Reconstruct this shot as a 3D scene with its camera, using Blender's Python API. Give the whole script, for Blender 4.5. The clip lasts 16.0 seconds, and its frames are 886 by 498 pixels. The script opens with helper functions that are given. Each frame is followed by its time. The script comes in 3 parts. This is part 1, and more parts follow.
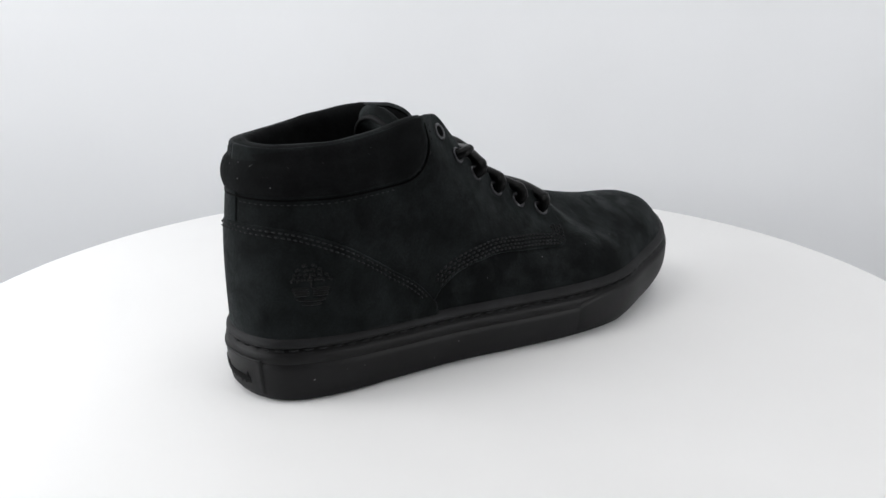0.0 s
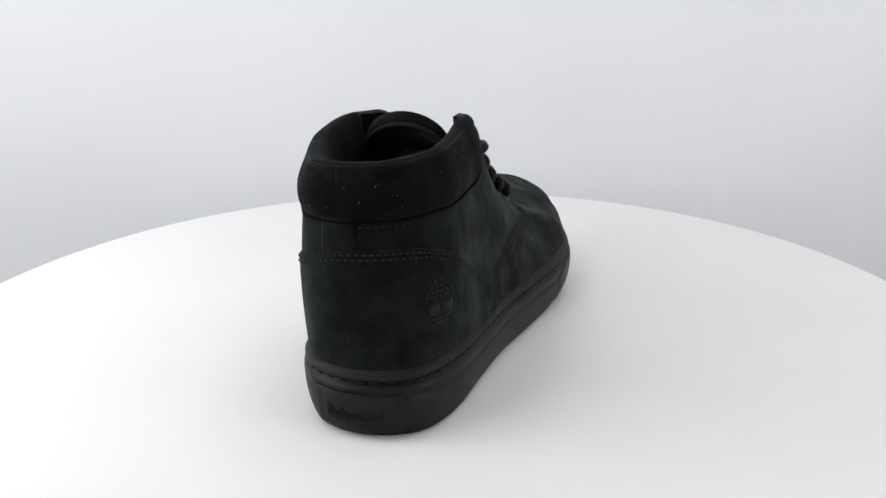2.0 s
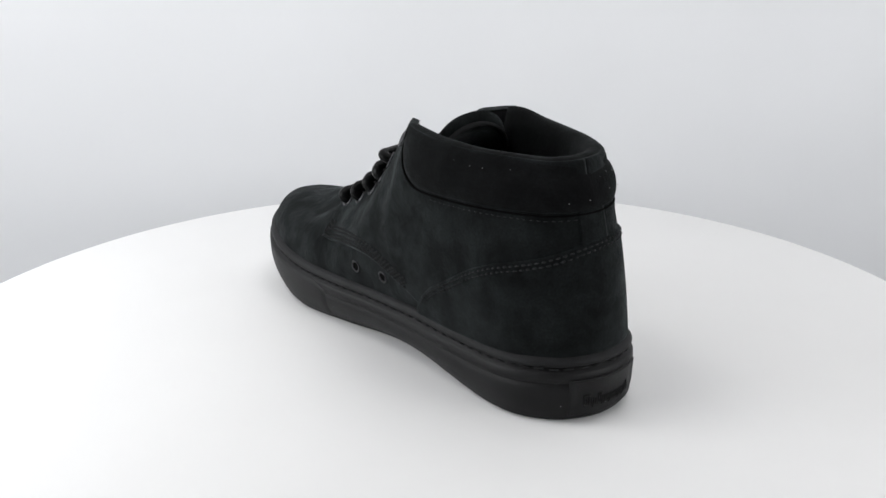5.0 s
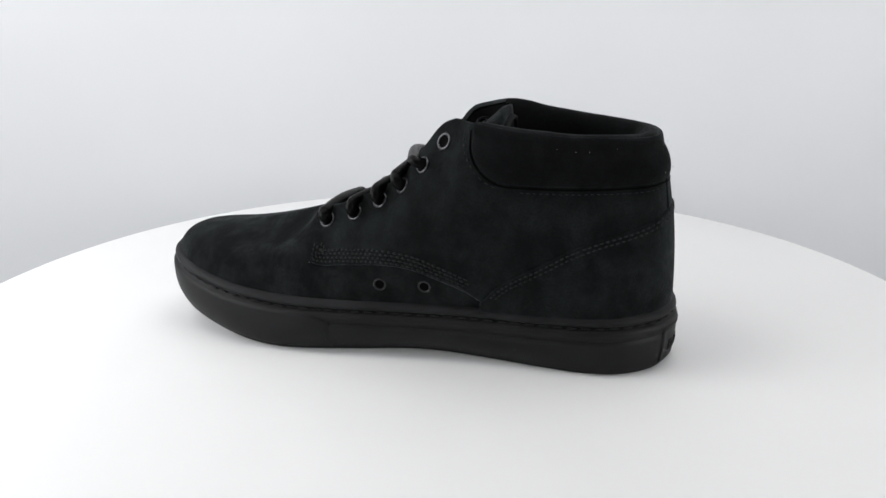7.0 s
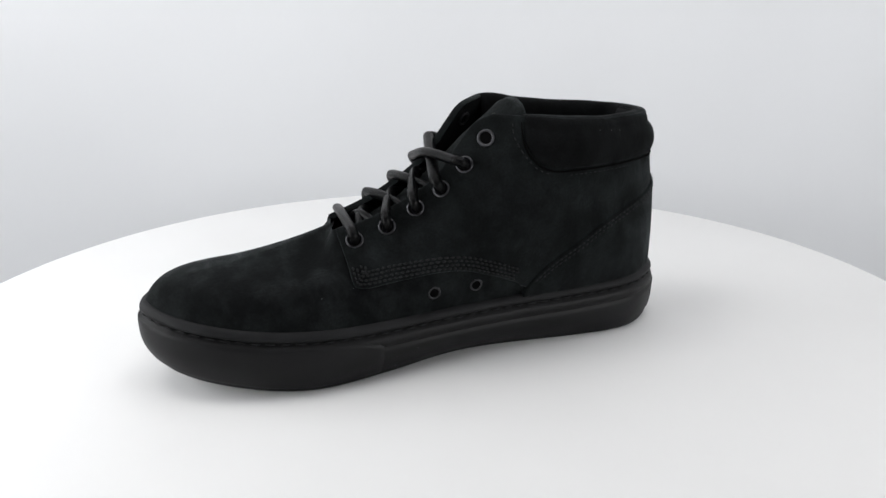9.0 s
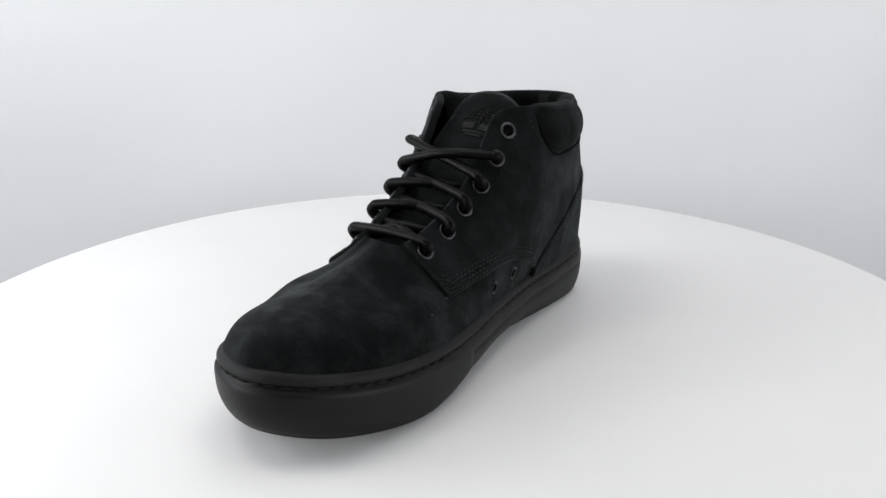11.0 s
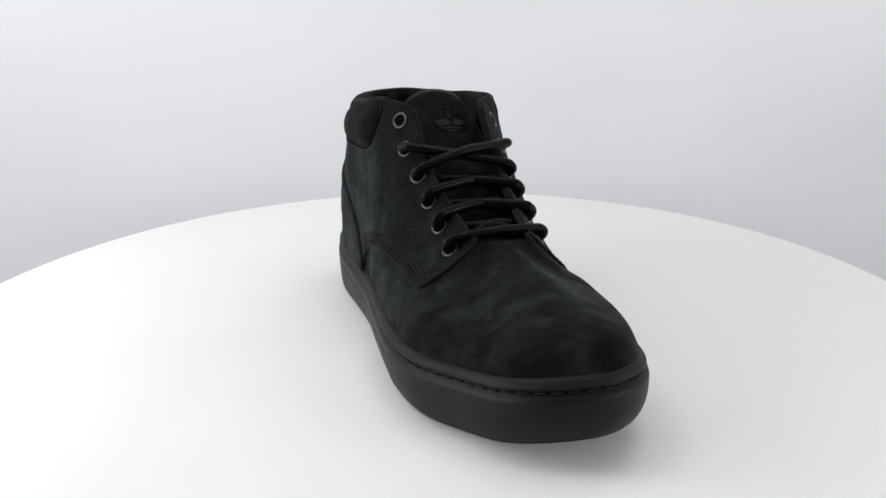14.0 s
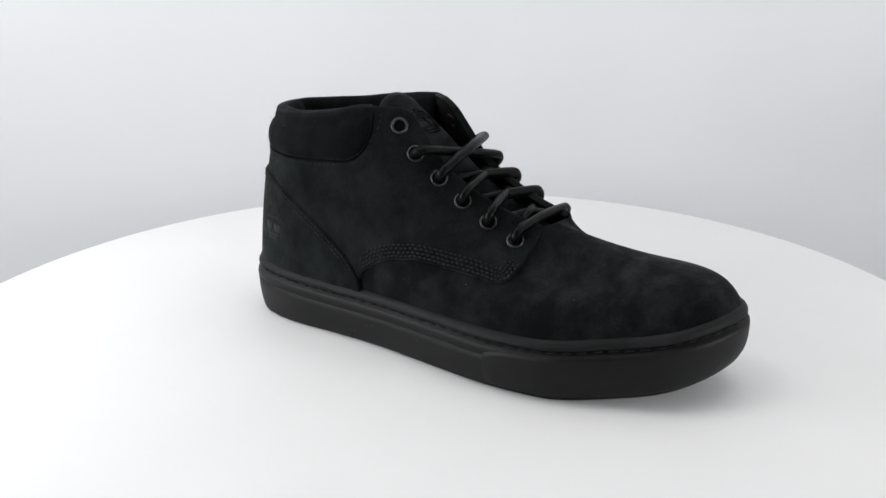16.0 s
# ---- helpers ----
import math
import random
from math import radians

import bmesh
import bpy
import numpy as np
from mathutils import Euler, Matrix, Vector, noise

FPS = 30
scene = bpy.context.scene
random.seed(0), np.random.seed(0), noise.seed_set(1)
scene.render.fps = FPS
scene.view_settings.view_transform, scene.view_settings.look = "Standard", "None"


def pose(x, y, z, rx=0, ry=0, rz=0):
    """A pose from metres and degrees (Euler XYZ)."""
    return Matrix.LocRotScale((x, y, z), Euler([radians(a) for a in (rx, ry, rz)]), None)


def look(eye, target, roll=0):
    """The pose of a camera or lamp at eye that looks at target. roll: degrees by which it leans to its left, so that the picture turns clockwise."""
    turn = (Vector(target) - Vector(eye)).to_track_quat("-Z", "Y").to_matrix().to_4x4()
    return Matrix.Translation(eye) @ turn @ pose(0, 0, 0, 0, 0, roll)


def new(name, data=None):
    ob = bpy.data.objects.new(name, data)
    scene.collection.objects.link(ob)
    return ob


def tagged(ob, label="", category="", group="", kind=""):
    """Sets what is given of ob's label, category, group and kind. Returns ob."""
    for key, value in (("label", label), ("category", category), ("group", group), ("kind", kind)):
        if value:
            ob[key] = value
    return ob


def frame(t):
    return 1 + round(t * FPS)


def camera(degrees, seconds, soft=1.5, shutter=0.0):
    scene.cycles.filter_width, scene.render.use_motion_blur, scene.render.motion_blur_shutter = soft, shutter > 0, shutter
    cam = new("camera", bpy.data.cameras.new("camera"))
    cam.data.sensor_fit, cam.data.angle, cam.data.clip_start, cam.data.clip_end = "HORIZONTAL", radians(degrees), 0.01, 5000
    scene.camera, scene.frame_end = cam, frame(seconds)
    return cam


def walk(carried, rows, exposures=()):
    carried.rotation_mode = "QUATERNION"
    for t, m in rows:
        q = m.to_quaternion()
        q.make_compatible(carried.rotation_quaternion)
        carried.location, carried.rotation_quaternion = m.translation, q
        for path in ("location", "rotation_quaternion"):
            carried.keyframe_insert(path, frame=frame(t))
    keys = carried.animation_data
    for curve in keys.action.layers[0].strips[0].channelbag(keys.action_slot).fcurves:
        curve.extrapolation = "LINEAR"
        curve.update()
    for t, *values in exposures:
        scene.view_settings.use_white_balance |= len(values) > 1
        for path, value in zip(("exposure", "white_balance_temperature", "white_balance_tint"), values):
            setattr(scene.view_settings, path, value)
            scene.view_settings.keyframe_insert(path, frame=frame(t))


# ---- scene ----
# ---- camera and its stand ----
U = 0.00092            # one plan unit of the shoe, in metres
EYE = Vector((0.0, -0.4938, 0.2187))
YAW, PITCH = 0.0024, 0.3274
AIM = EYE + Vector((-math.sin(YAW) * math.cos(PITCH), math.cos(YAW) * math.cos(PITCH), -math.sin(PITCH)))
cam = camera(52.51, 16.0, soft=1.5)
STILL = look(EYE, AIM, -0.745)
walk(cam, [(0.0, STILL), (16.0, STILL)])

# ---- light: a white product tent with soft lamps behind its cloth, plus an added backdrop fill ----
world = bpy.data.worlds.new("world")
scene.world = world
world.use_nodes = True
world.node_tree.nodes["Background"].inputs["Color"].default_value = (0.94, 0.97, 1.0, 1)
world.node_tree.nodes["Background"].inputs["Strength"].default_value = 0.05


def soft_lamp(name, place, target, wide, high, watts, colour):
    data = bpy.data.lights.new(name, "AREA")
    data.shape, data.size, data.size_y, data.energy, data.color = "RECTANGLE", wide, high, watts, colour
    ob = new(name, data)
    ob.matrix_world = look(place, target)
    return ob


soft_lamp("tent_lamp_key", (-0.46, -0.10, 1.08), (0.02, 0.0, 0), 0.40, 0.38, 2.4, (1.0, 0.99, 0.98))
soft_lamp("tent_lamp_top", (0.26, -0.02, 1.22), (0.08, 0.0, 0), 0.9, 0.6, 3.3, (1.0, 0.99, 0.98))
# added fill with no known source, brightens the upper backdrop
soft_lamp("backdrop_fill", (-0.14, -0.12, 1.12), (-0.16, 0.56, 0.30), 1.2, 0.3, 0.86, (1.0, 0.99, 0.985))
soft_lamp("tent_lamp_side", (-0.76, -0.05, 0.34), (0, 0.03, 0.08), 0.38, 0.38, 3.2, (0.98, 0.99, 1.0))
soft_lamp("softbox_west", (-0.74, -0.44, 0.18), (0, 0.12, 0.14), 0.36, 0.20, 2.7, (0.985, 0.99, 1.0))
soft_lamp("softbox_east", (0.74, -0.44, 0.18), (0, 0.12, 0.14), 0.36, 0.20, 2.6, (1.0, 0.99, 0.985))


# ---- materials ----
def shader(name, colour, rough, metal=0.0, vary=0.25, scale=40.0, bump=0.0, bump_scale=600.0, second=None, sheen=0.0, spec=0.5):
    m = bpy.data.materials.new(name)
    m.use_nodes = True
    nt = m.node_tree
    b = nt.nodes["Principled BSDF"]
    b.inputs["Metallic"].default_value = metal
    b.inputs["Specular IOR Level"].default_value = spec
    b.inputs["Sheen Weight"].default_value = sheen
    b.inputs["Sheen Roughness"].default_value = 0.6
    co = nt.nodes.new("ShaderNodeTexCoord")
    n1 = nt.nodes.new("ShaderNodeTexNoise")
    n1.inputs["Scale"].default_value, n1.inputs["Detail"].default_value = scale, 6
    nt.links.new(co.outputs["Object"], n1.inputs["Vector"])
    ramp = nt.nodes.new("ShaderNodeValToRGB")
    ramp.color_ramp.elements[0].position, ramp.color_ramp.elements[1].position = 0.35, 0.7
    hi = second or tuple(min(1, c * (1 + vary)) for c in colour)
    ramp.color_ramp.elements[0].color = (*[c * (1 - vary) if not second else c for c in colour], 1)
    ramp.color_ramp.elements[1].color = (*hi, 1)
    nt.links.new(n1.outputs["Fac"], ramp.inputs["Fac"])
    nt.links.new(ramp.outputs["Color"], b.inputs["Base Color"])
    rr = nt.nodes.new("ShaderNodeMapRange")
    rr.inputs["To Min"].default_value, rr.inputs["To Max"].default_value = rough * 0.9, min(1, rough * 1.1)
    nt.links.new(n1.outputs["Fac"], rr.inputs["Value"])
    nt.links.new(rr.outputs["Result"], b.inputs["Roughness"])
    if bump:
        n2 = nt.nodes.new("ShaderNodeTexNoise")
        n2.inputs["Scale"].default_value, n2.inputs["Detail"].default_value = bump_scale, 4
        nt.links.new(co.outputs["Object"], n2.inputs["Vector"])
        bp = nt.nodes.new("ShaderNodeBump")
        bp.inputs["Strength"].default_value, bp.inputs["Distance"].default_value = bump, 0.0006
        nt.links.new(n2.outputs["Fac"], bp.inputs["Height"])
        nt.links.new(bp.outputs["Normal"], b.inputs["Normal"])
    return m


def nubuck(name, dark, pale, lo, hi, rough=0.9, nap=0.042):
    """Brushed leather: dark nap with paler rubbed smudges, a fine speckle and a short uneven pile."""
    m = bpy.data.materials.new(name)
    m.use_nodes = True
    nt = m.node_tree
    b = nt.nodes["Principled BSDF"]
    b.inputs["Specular IOR Level"].default_value = 0.07
    b.inputs["Roughness"].default_value = rough
    b.inputs["Sheen Roughness"].default_value = 0.45
    b.inputs["Sheen Tint"].default_value = (0.87, 0.98, 1.0, 1)
    co = nt.nodes.new("ShaderNodeTexCoord")
    def noise_node(scale, detail, distortion=0.0, stretch=None, rough_=0.55):
        n = nt.nodes.new("ShaderNodeTexNoise")
        n.inputs["Scale"].default_value, n.inputs["Detail"].default_value = scale, detail
        n.inputs["Distortion"].default_value, n.inputs["Roughness"].default_value = distortion, rough_
        src = co.outputs["Object"]
        if stretch:
            mp = nt.nodes.new("ShaderNodeMapping")
            mp.inputs["Scale"].default_value = stretch
            nt.links.new(src, mp.inputs["Vector"])
            src = mp.outputs["Vector"]
        nt.links.new(src, n.inputs["Vector"])
        return n
    smudge = noise_node(58, 8, 0.3, (1.2, 0.85, 1.0), 0.64)
    ramp = nt.nodes.new("ShaderNodeValToRGB")
    ramp.color_ramp.elements[0].position, ramp.color_ramp.elements[1].position = lo, hi
    ramp.color_ramp.elements[0].color, ramp.color_ramp.elements[1].color = (*dark, 1), (*pale, 1)
    nt.links.new(smudge.outputs["Fac"], ramp.inputs["Fac"])
    fuzz = nt.nodes.new("ShaderNodeMapRange")
    fuzz.inputs["From Min"].default_value, fuzz.inputs["From Max"].default_value = 0.40, 0.68
    fuzz.inputs["To Min"].default_value, fuzz.inputs["To Max"].default_value = nap * 0.5, nap * 1.6
    nt.links.new(smudge.outputs["Fac"], fuzz.inputs["Value"])
    nt.links.new(fuzz.outputs["Result"], b.inputs["Sheen Weight"])
    grain = noise_node(900, 3, 0.2, None, 0.7)
    gr = nt.nodes.new("ShaderNodeMapRange")
    gr.inputs["From Min"].default_value, gr.inputs["From Max"].default_value = 0.3, 0.7
    gr.inputs["To Min"].default_value, gr.inputs["To Max"].default_value = 0.55, 1.5
    nt.links.new(grain.outputs["Fac"], gr.inputs["Value"])
    mul = nt.nodes.new("ShaderNodeMix")
    mul.data_type, mul.blend_type = "RGBA", "MULTIPLY"
    mul.inputs["Factor"].default_value = 1.0
    nt.links.new(ramp.outputs["Color"], mul.inputs["A"])
    nt.links.new(gr.outputs["Result"], mul.inputs["B"])
    nt.links.new(mul.outputs["Result"], b.inputs["Base Color"])
    dent = noise_node(130, 5, 0.4)
    b1 = nt.nodes.new("ShaderNodeBump")
    b1.inputs["Strength"].default_value, b1.inputs["Distance"].default_value = 0.35, 0.0012
    nt.links.new(dent.outputs["Fac"], b1.inputs["Height"])
    b2 = nt.nodes.new("ShaderNodeBump")
    b2.inputs["Strength"].default_value, b2.inputs["Distance"].default_value = 0.5, 0.0005
    nt.links.new(grain.outputs["Fac"], b2.inputs["Height"])
    nt.links.new(b1.outputs["Normal"], b2.inputs["Normal"])
    nt.links.new(b2.outputs["Normal"], b.inputs["Normal"])
    return m


NUBUCK = nubuck("black_nubuck", (0.0025, 0.0031, 0.0032), (0.0080, 0.0098, 0.0102), 0.36, 0.75, nap=0.085)
VAMP = nubuck("rubbed_black_nubuck", (0.0021, 0.0026, 0.0028), (0.0090, 0.0106, 0.0109), 0.44, 0.74, nap=0.085)
PAD = nubuck("black_collar_leather", (0.0018, 0.0020, 0.0022), (0.0042, 0.0047, 0.0050), 0.40, 0.75, nap=0.035)
RUBBER = shader("black_rubber", (0.0043, 0.0044, 0.0049), 0.5, vary=0.35, scale=45, bump=0.15, bump_scale=2200, spec=0.19)
# paler than the sole rubber: the rand's top highlight is in this colour
RAND = shader("toplit_rand_rubber", (0.0108, 0.0111, 0.0119), 0.55, vary=0.3, scale=45, bump=0.15, bump_scale=2200, spec=0.13)
LINING = shader("black_lining_cloth", (0.0085, 0.0088, 0.0095), 0.95, scale=90, bump=0.4, bump_scale=3000, spec=0.2)
# near-black that stands in for shade in the collar crease and eyelet holes
CREVICE_SHADE = shader("crevice_shade_black", (0.0015, 0.0015, 0.0016), 0.95, spec=0.05)
THREAD = shader("black_thread", (0.0060, 0.0064, 0.0070), 0.7, scale=900, spec=0.25)
CORD = shader("waxed_black_cord", (0.0019, 0.0020, 0.0022), 0.32, scale=500, bump=0.3, bump_scale=1300, spec=0.10)
RING = shader("dark_eyelet_metal", (0.075, 0.075, 0.081), 0.33, metal=0.9, vary=0.2, scale=400)
DARK_RING = shader("black_vent_metal", (0.03, 0.03, 0.032), 0.4, metal=0.7)
PRESSED = shader("pressed_leather", (0.0030, 0.0033, 0.0035), 0.42, scale=60, bump=0.2, bump_scale=1500, spec=0.17)
LABEL = shader("woven_label", (0.05, 0.05, 0.052), 0.9, scale=300, bump=0.3, bump_scale=2500, spec=0.1)
LINT = shader("pale_lint", (0.22, 0.22, 0.23), 0.9)
VINYL = shader("white_turntable_laminate", (0.76, 0.76, 0.76), 0.55, vary=0.015, scale=9, bump=0.03, bump_scale=900, spec=0.3)
# grey of the added, unseen surfaces; its tone sets the bounced light
GREY = shader("grey_bounce_control", (0.40, 0.405, 0.41), 0.85, vary=0.04, scale=6, spec=0.2)
CLOTH = shader("white_tent_cloth", (0.795, 0.805, 0.822), 0.9, vary=0.012, scale=5, bump=0.05, bump_scale=700, spec=0.1)


# ---- mesh helpers ----
def mesh_object(name, verts, faces, material, parent=None, label="", smooth=True):
    me = bpy.data.meshes.new(name)
    me.from_pydata([tuple(map(float, v)) for v in verts], [], [tuple(map(int, f)) for f in faces])
    me.materials.append(material)
    me.update()
    if smooth:
        for poly in me.polygons:
            poly.use_smooth = True
    ob = new(name, me)
    if parent:
        ob.parent = parent
    if label:
        tagged(ob, label)
    return ob


def grid_faces(rows, cols, wrap_rows=False, wrap_cols=False, flip=False):
    out = []
    for i in range(rows if wrap_rows else rows - 1):
        for j in range(cols if wrap_cols else cols - 1):
            a, b = i * cols + j, i * cols + (j + 1) % cols
            c, d = ((i + 1) % rows) * cols + (j + 1) % cols, ((i + 1) % rows) * cols + j
            out.append((a, d, c, b) if flip else (a, b, c, d))
    return out


def sheet(name, P, material, parent=None, label="", wrap_rows=False, wrap_cols=False, flip=False, metres=False):
    """A grid of points P[row][col] as one mesh."""
    P = np.asarray(P, float) * (1.0 if metres else U)
    r, c, _ = P.shape
    return mesh_object(name, P.reshape(-1, 3), grid_faces(r, c, wrap_rows, wrap_cols, flip), material, parent, label)


def tube_points(path, ra, rb=None, side=None, n=10, ends=True):
    """Rings round a path; side: the direction of the ra half-width."""
    path = np.asarray(path, float)
    rb = ra if rb is None else rb
    rings = []
    last = np.array(side if side is not None else (0.0, 0.0, 1.0), float)
    m = len(path)
    for i, p in enumerate(path):
        t = path[min(i + 1, m - 1)] - path[max(i - 1, 0)]
        t /= np.linalg.norm(t) + 1e-12
        s = last - t * (last @ t)
        s /= np.linalg.norm(s) + 1e-12
        last = s
        b = np.cross(t, s)
        k = 1.0
        if ends and i in (0, m - 1):
            k = 0.45
        rings.append([p + k * (ra * math.cos(q) * s + rb * math.sin(q) * b) for q in np.linspace(0, 2 * math.pi, n, endpoint=False)])
    return np.array(rings)


def tube_mesh(paths, ra, rb=None, sides=None, n=8):
    """Several capped tubes as one list of vertices and faces."""
    V, F = [], []
    for k, path in enumerate(paths):
        R = tube_points(path, ra, rb, None if sides is None else sides[k], n)
        base = len(V)
        V += list(R.reshape(-1, 3))
        r = len(R)
        F += [tuple(base + q for q in f) for f in grid_faces(r, n, False, True)]
        F.append(tuple(base + q for q in range(n - 1, -1, -1)))
        F.append(tuple(base + (r - 1) * n + q for q in range(n)))
    return V, F


def catmull(keys, n, closed=False):
    """n points through the keys."""
    K = np.asarray(keys, float)
    m = len(K)
    span = m if closed else m - 1
    out = []
    for s in (np.arange(n) * span / n if closed else np.linspace(0, span, n)):
        i = min(int(s), span - 1)
        f = s - i
        g = (lambda q: K[q % m]) if closed else (lambda q: K[min(max(q, 0), m - 1)])
        a, b, c, d = g(i - 1), g(i), g(i + 1), g(i + 2)
        out.append(0.5 * (2 * b + (c - a) * f + (2 * a - 5 * b + 4 * c - d) * f * f + (3 * b - a - 3 * c + d) * f ** 3))
    return np.array(out)


# ---- the room round the turntable ----
TABLE_R = 0.3145


def turntable():
    n = 160
    base = new("turntable")
    base.location = (-0.0075, 0.0028, 0)
    prof = [(0.0, -0.0001), (TABLE_R - 0.004, 0.0), (TABLE_R - 0.0015, -0.0006), (TABLE_R, -0.003), (TABLE_R, -0.019), (TABLE_R - 0.002, -0.022), (0.02, -0.022)]
    P = [[(r * math.cos(q), r * math.sin(q), z) for r, z in prof] for q in np.linspace(0, 2 * math.pi, n, endpoint=False)]
    sheet("disc", P, VINYL, base, metres=True, wrap_rows=True)
    prof = [(0.02, -0.022), (0.09, -0.022), (0.10, -0.026), (0.10, -0.440), (0.15, -0.446), (0.15, -0.4495), (0.02, -0.4495)]
    P = [[(r * math.cos(q), r * math.sin(q), z) for r, z in prof] for q in np.linspace(0, 2 * math.pi, 64, endpoint=False)]
    sheet("pedestal", P, VINYL, base, metres=True, wrap_rows=True)
    return tagged(base, "round plain white turntable with a smooth matt top", "turntable")


def tent():
    """A cloth that sweeps round the back of the table; added unseen floor, front and top."""
    A, B, CY, F, H, Y0 = 0.82, 0.54, 0.02, -0.45, 1.35, -1.3
    plan = [(-A, Y0), (-A, -0.6)] + [(-A * math.cos(q), CY + B * math.sin(q)) for q in np.linspace(0, math.pi, 49)] + [(A, -0.6), (A, Y0)]
    P = []
    for x, y in plan:
        r = 0.10
        k = math.hypot(x, y - CY) if y > CY else abs(x)
        dx, dy = (x / k, (y - CY) / k) if y > CY else (math.copysign(1, x), 0.0)
        P.append([(x - dx * r * (1 - math.sin(q)), y - dy * r * (1 - math.sin(q)), F + r * (1 - math.cos(q))) for q in np.linspace(0, math.pi / 2, 8)] + [(x, y, z) for z in (-0.1, 0.2, 0.6, H)])
    tagged(sheet("backdrop", P, CLOTH, metres=True), "seamless white cloth backdrop curving round the table", "backdrop", kind="structure")
    # floor, front wall and ceiling are unseen, added to hold down bounce
    P = [[(x, y, F - 0.002) for y in (Y0, 0.7)] for x in (-0.9, 0.9)]
    tagged(sheet("floor", P, GREY, metres=True), "unseen grey floor added to limit bounced light", "floor", kind="structure")
    P = [[(x, Y0, z) for z in (F - 0.002, H)] for x in (-A, A)]
    tagged(sheet("unseen_wall_south", P, GREY, metres=True), "unseen grey front wall added to limit bounced light", "wall", kind="structure")
    P = [[(x, y, H) for y in (Y0, 0.7)] for x in (-0.9, 0.9)]
    tagged(sheet("ceiling", P, GREY, metres=True), "unseen grey ceiling added to limit bounced light", "ceiling", kind="structure")


table = turntable()
tent()

# ---- the shoe: plan curves, in plan units; x to the toe, y to the inner side ----
OUTLINE = [(-143.5, 4), (-139.5, -15.2), (-127, -29.3), (-100, -38.2), (-62, -42.5), (-22, -47), (18, -55), (58, -62.5), (96, -63), (128, -53),
           (159, -41), (178, -21), (186, 2), (178, 23), (159, 39), (128, 51), (90, 55), (50, 53), (12, 49), (-28, 47), (-68, 48), (-107, 46.7), (-130, 34.8), (-140, 21)]
N = 288


def closed_even(keys, n):
    D = catmull(keys, 40 * len(keys), True)
    step = np.linalg.norm(np.roll(D, -1, 0) - D, axis=1)
    s = np.concatenate([[0], np.cumsum(step)])
    D = np.vstack([D, D[:1]])
    q = np.linspace(0, s[-1], n, endpoint=False)
    return np.stack([np.interp(q, s, D[:, k]) for k in range(2)], 1)


WELT = closed_even(OUTLINE, N)
TAN = np.roll(WELT, -1, 0) - np.roll(WELT, 1, 0)
TAN /= np.linalg.norm(TAN, axis=1)[:, None]
NOR = np.stack([TAN[:, 1] * -1, TAN[:, 0]], 1)
if NOR[0, 0] > 0:
    NOR = -NOR
TOE = int(np.argmax(WELT[:, 0]))


def spot(side, x):
    """The place round the outline, 0 to 1, at x on the outer (-1) or inner (+1) side."""
    idx = range(0, TOE + 1) if side < 0 else range(TOE, N)
    return min(idx, key=lambda i: abs(WELT[i, 0] - x)) / N


def round_keys(rows):
    """Keys (side, x, values...) to a smooth table of values round the outline."""
    ks = sorted((spot(s, x), v) for s, x, *v in rows)
    A = np.array([k[0] for k in ks])
    V = np.array([k[1] for k in ks], float)
    A = np.concatenate([A - 1, A, A + 1])
    V = np.vstack([V, V, V])
    q = np.arange(N) / N
    out = np.empty((N, V.shape[1]))
    d = np.gradient(V, A, axis=0)
    for n_, s in enumerate(q):
        i = int(np.searchsorted(A, s, side="right")) - 1
        h = A[i + 1] - A[i]
        f = (s - A[i]) / h
        m0, m1 = d[i] * h, d[i + 1] * h
        lim = 3 * np.abs(V[i + 1] - V[i])
        m0, m1 = np.clip(m0, -lim, lim), np.clip(m1, -lim, lim)
        out[n_] = (2 * f ** 3 - 3 * f * f + 1) * V[i] + (f ** 3 - 2 * f * f + f) * m0 + (3 * f * f - 2 * f ** 3) * V[i + 1] + (f ** 3 - f * f) * m1
    return out


def z_welt(x):
    x = np.asarray(x, float)
    return 35.5 + 2.5 * np.clip((-x - 60) / 80, 0, 1) ** 1.5 + 15.4 * np.clip((x - 62) / 122, 0, 1) ** 2.0


def z_bottom(x):
    x = np.asarray(x, float)
    return 0.0 + 16.5 * np.clip((x - 94) / 94, 0, 1) ** 1.8 + 0.7 * np.clip((-x - 118) / 20, 0, 1) ** 2


# how far the tread lies inside the welt
INSET = round_keys([(-1, -141, 2.2), (-1, -110, 0.9), (-1, -50, 2.5), (-1, 20, 3), (-1, 80, 4.5), (-1, 140, 5.5), (-1, 165, 5.5), (-1, 184, 5.5), (1, 165, 5.5), (1, 140, 6), (1, 90, 4), (1, 50, 9), (1, 5, 14), (1, -40, 9), (1, -90, 3.5), (1, -125, 3)])[:, 0]
ZW = z_welt(WELT[:, 0])
ZB = z_bottom(WELT[:, 0])


def ring_at(out, z):
    """A ring parallel to the welt line: out units outward, at heights z."""
    out = np.broadcast_to(out, (N,))
    z = np.broadcast_to(z, (N,))
    return np.column_stack([WELT + NOR * out[:, None], z])


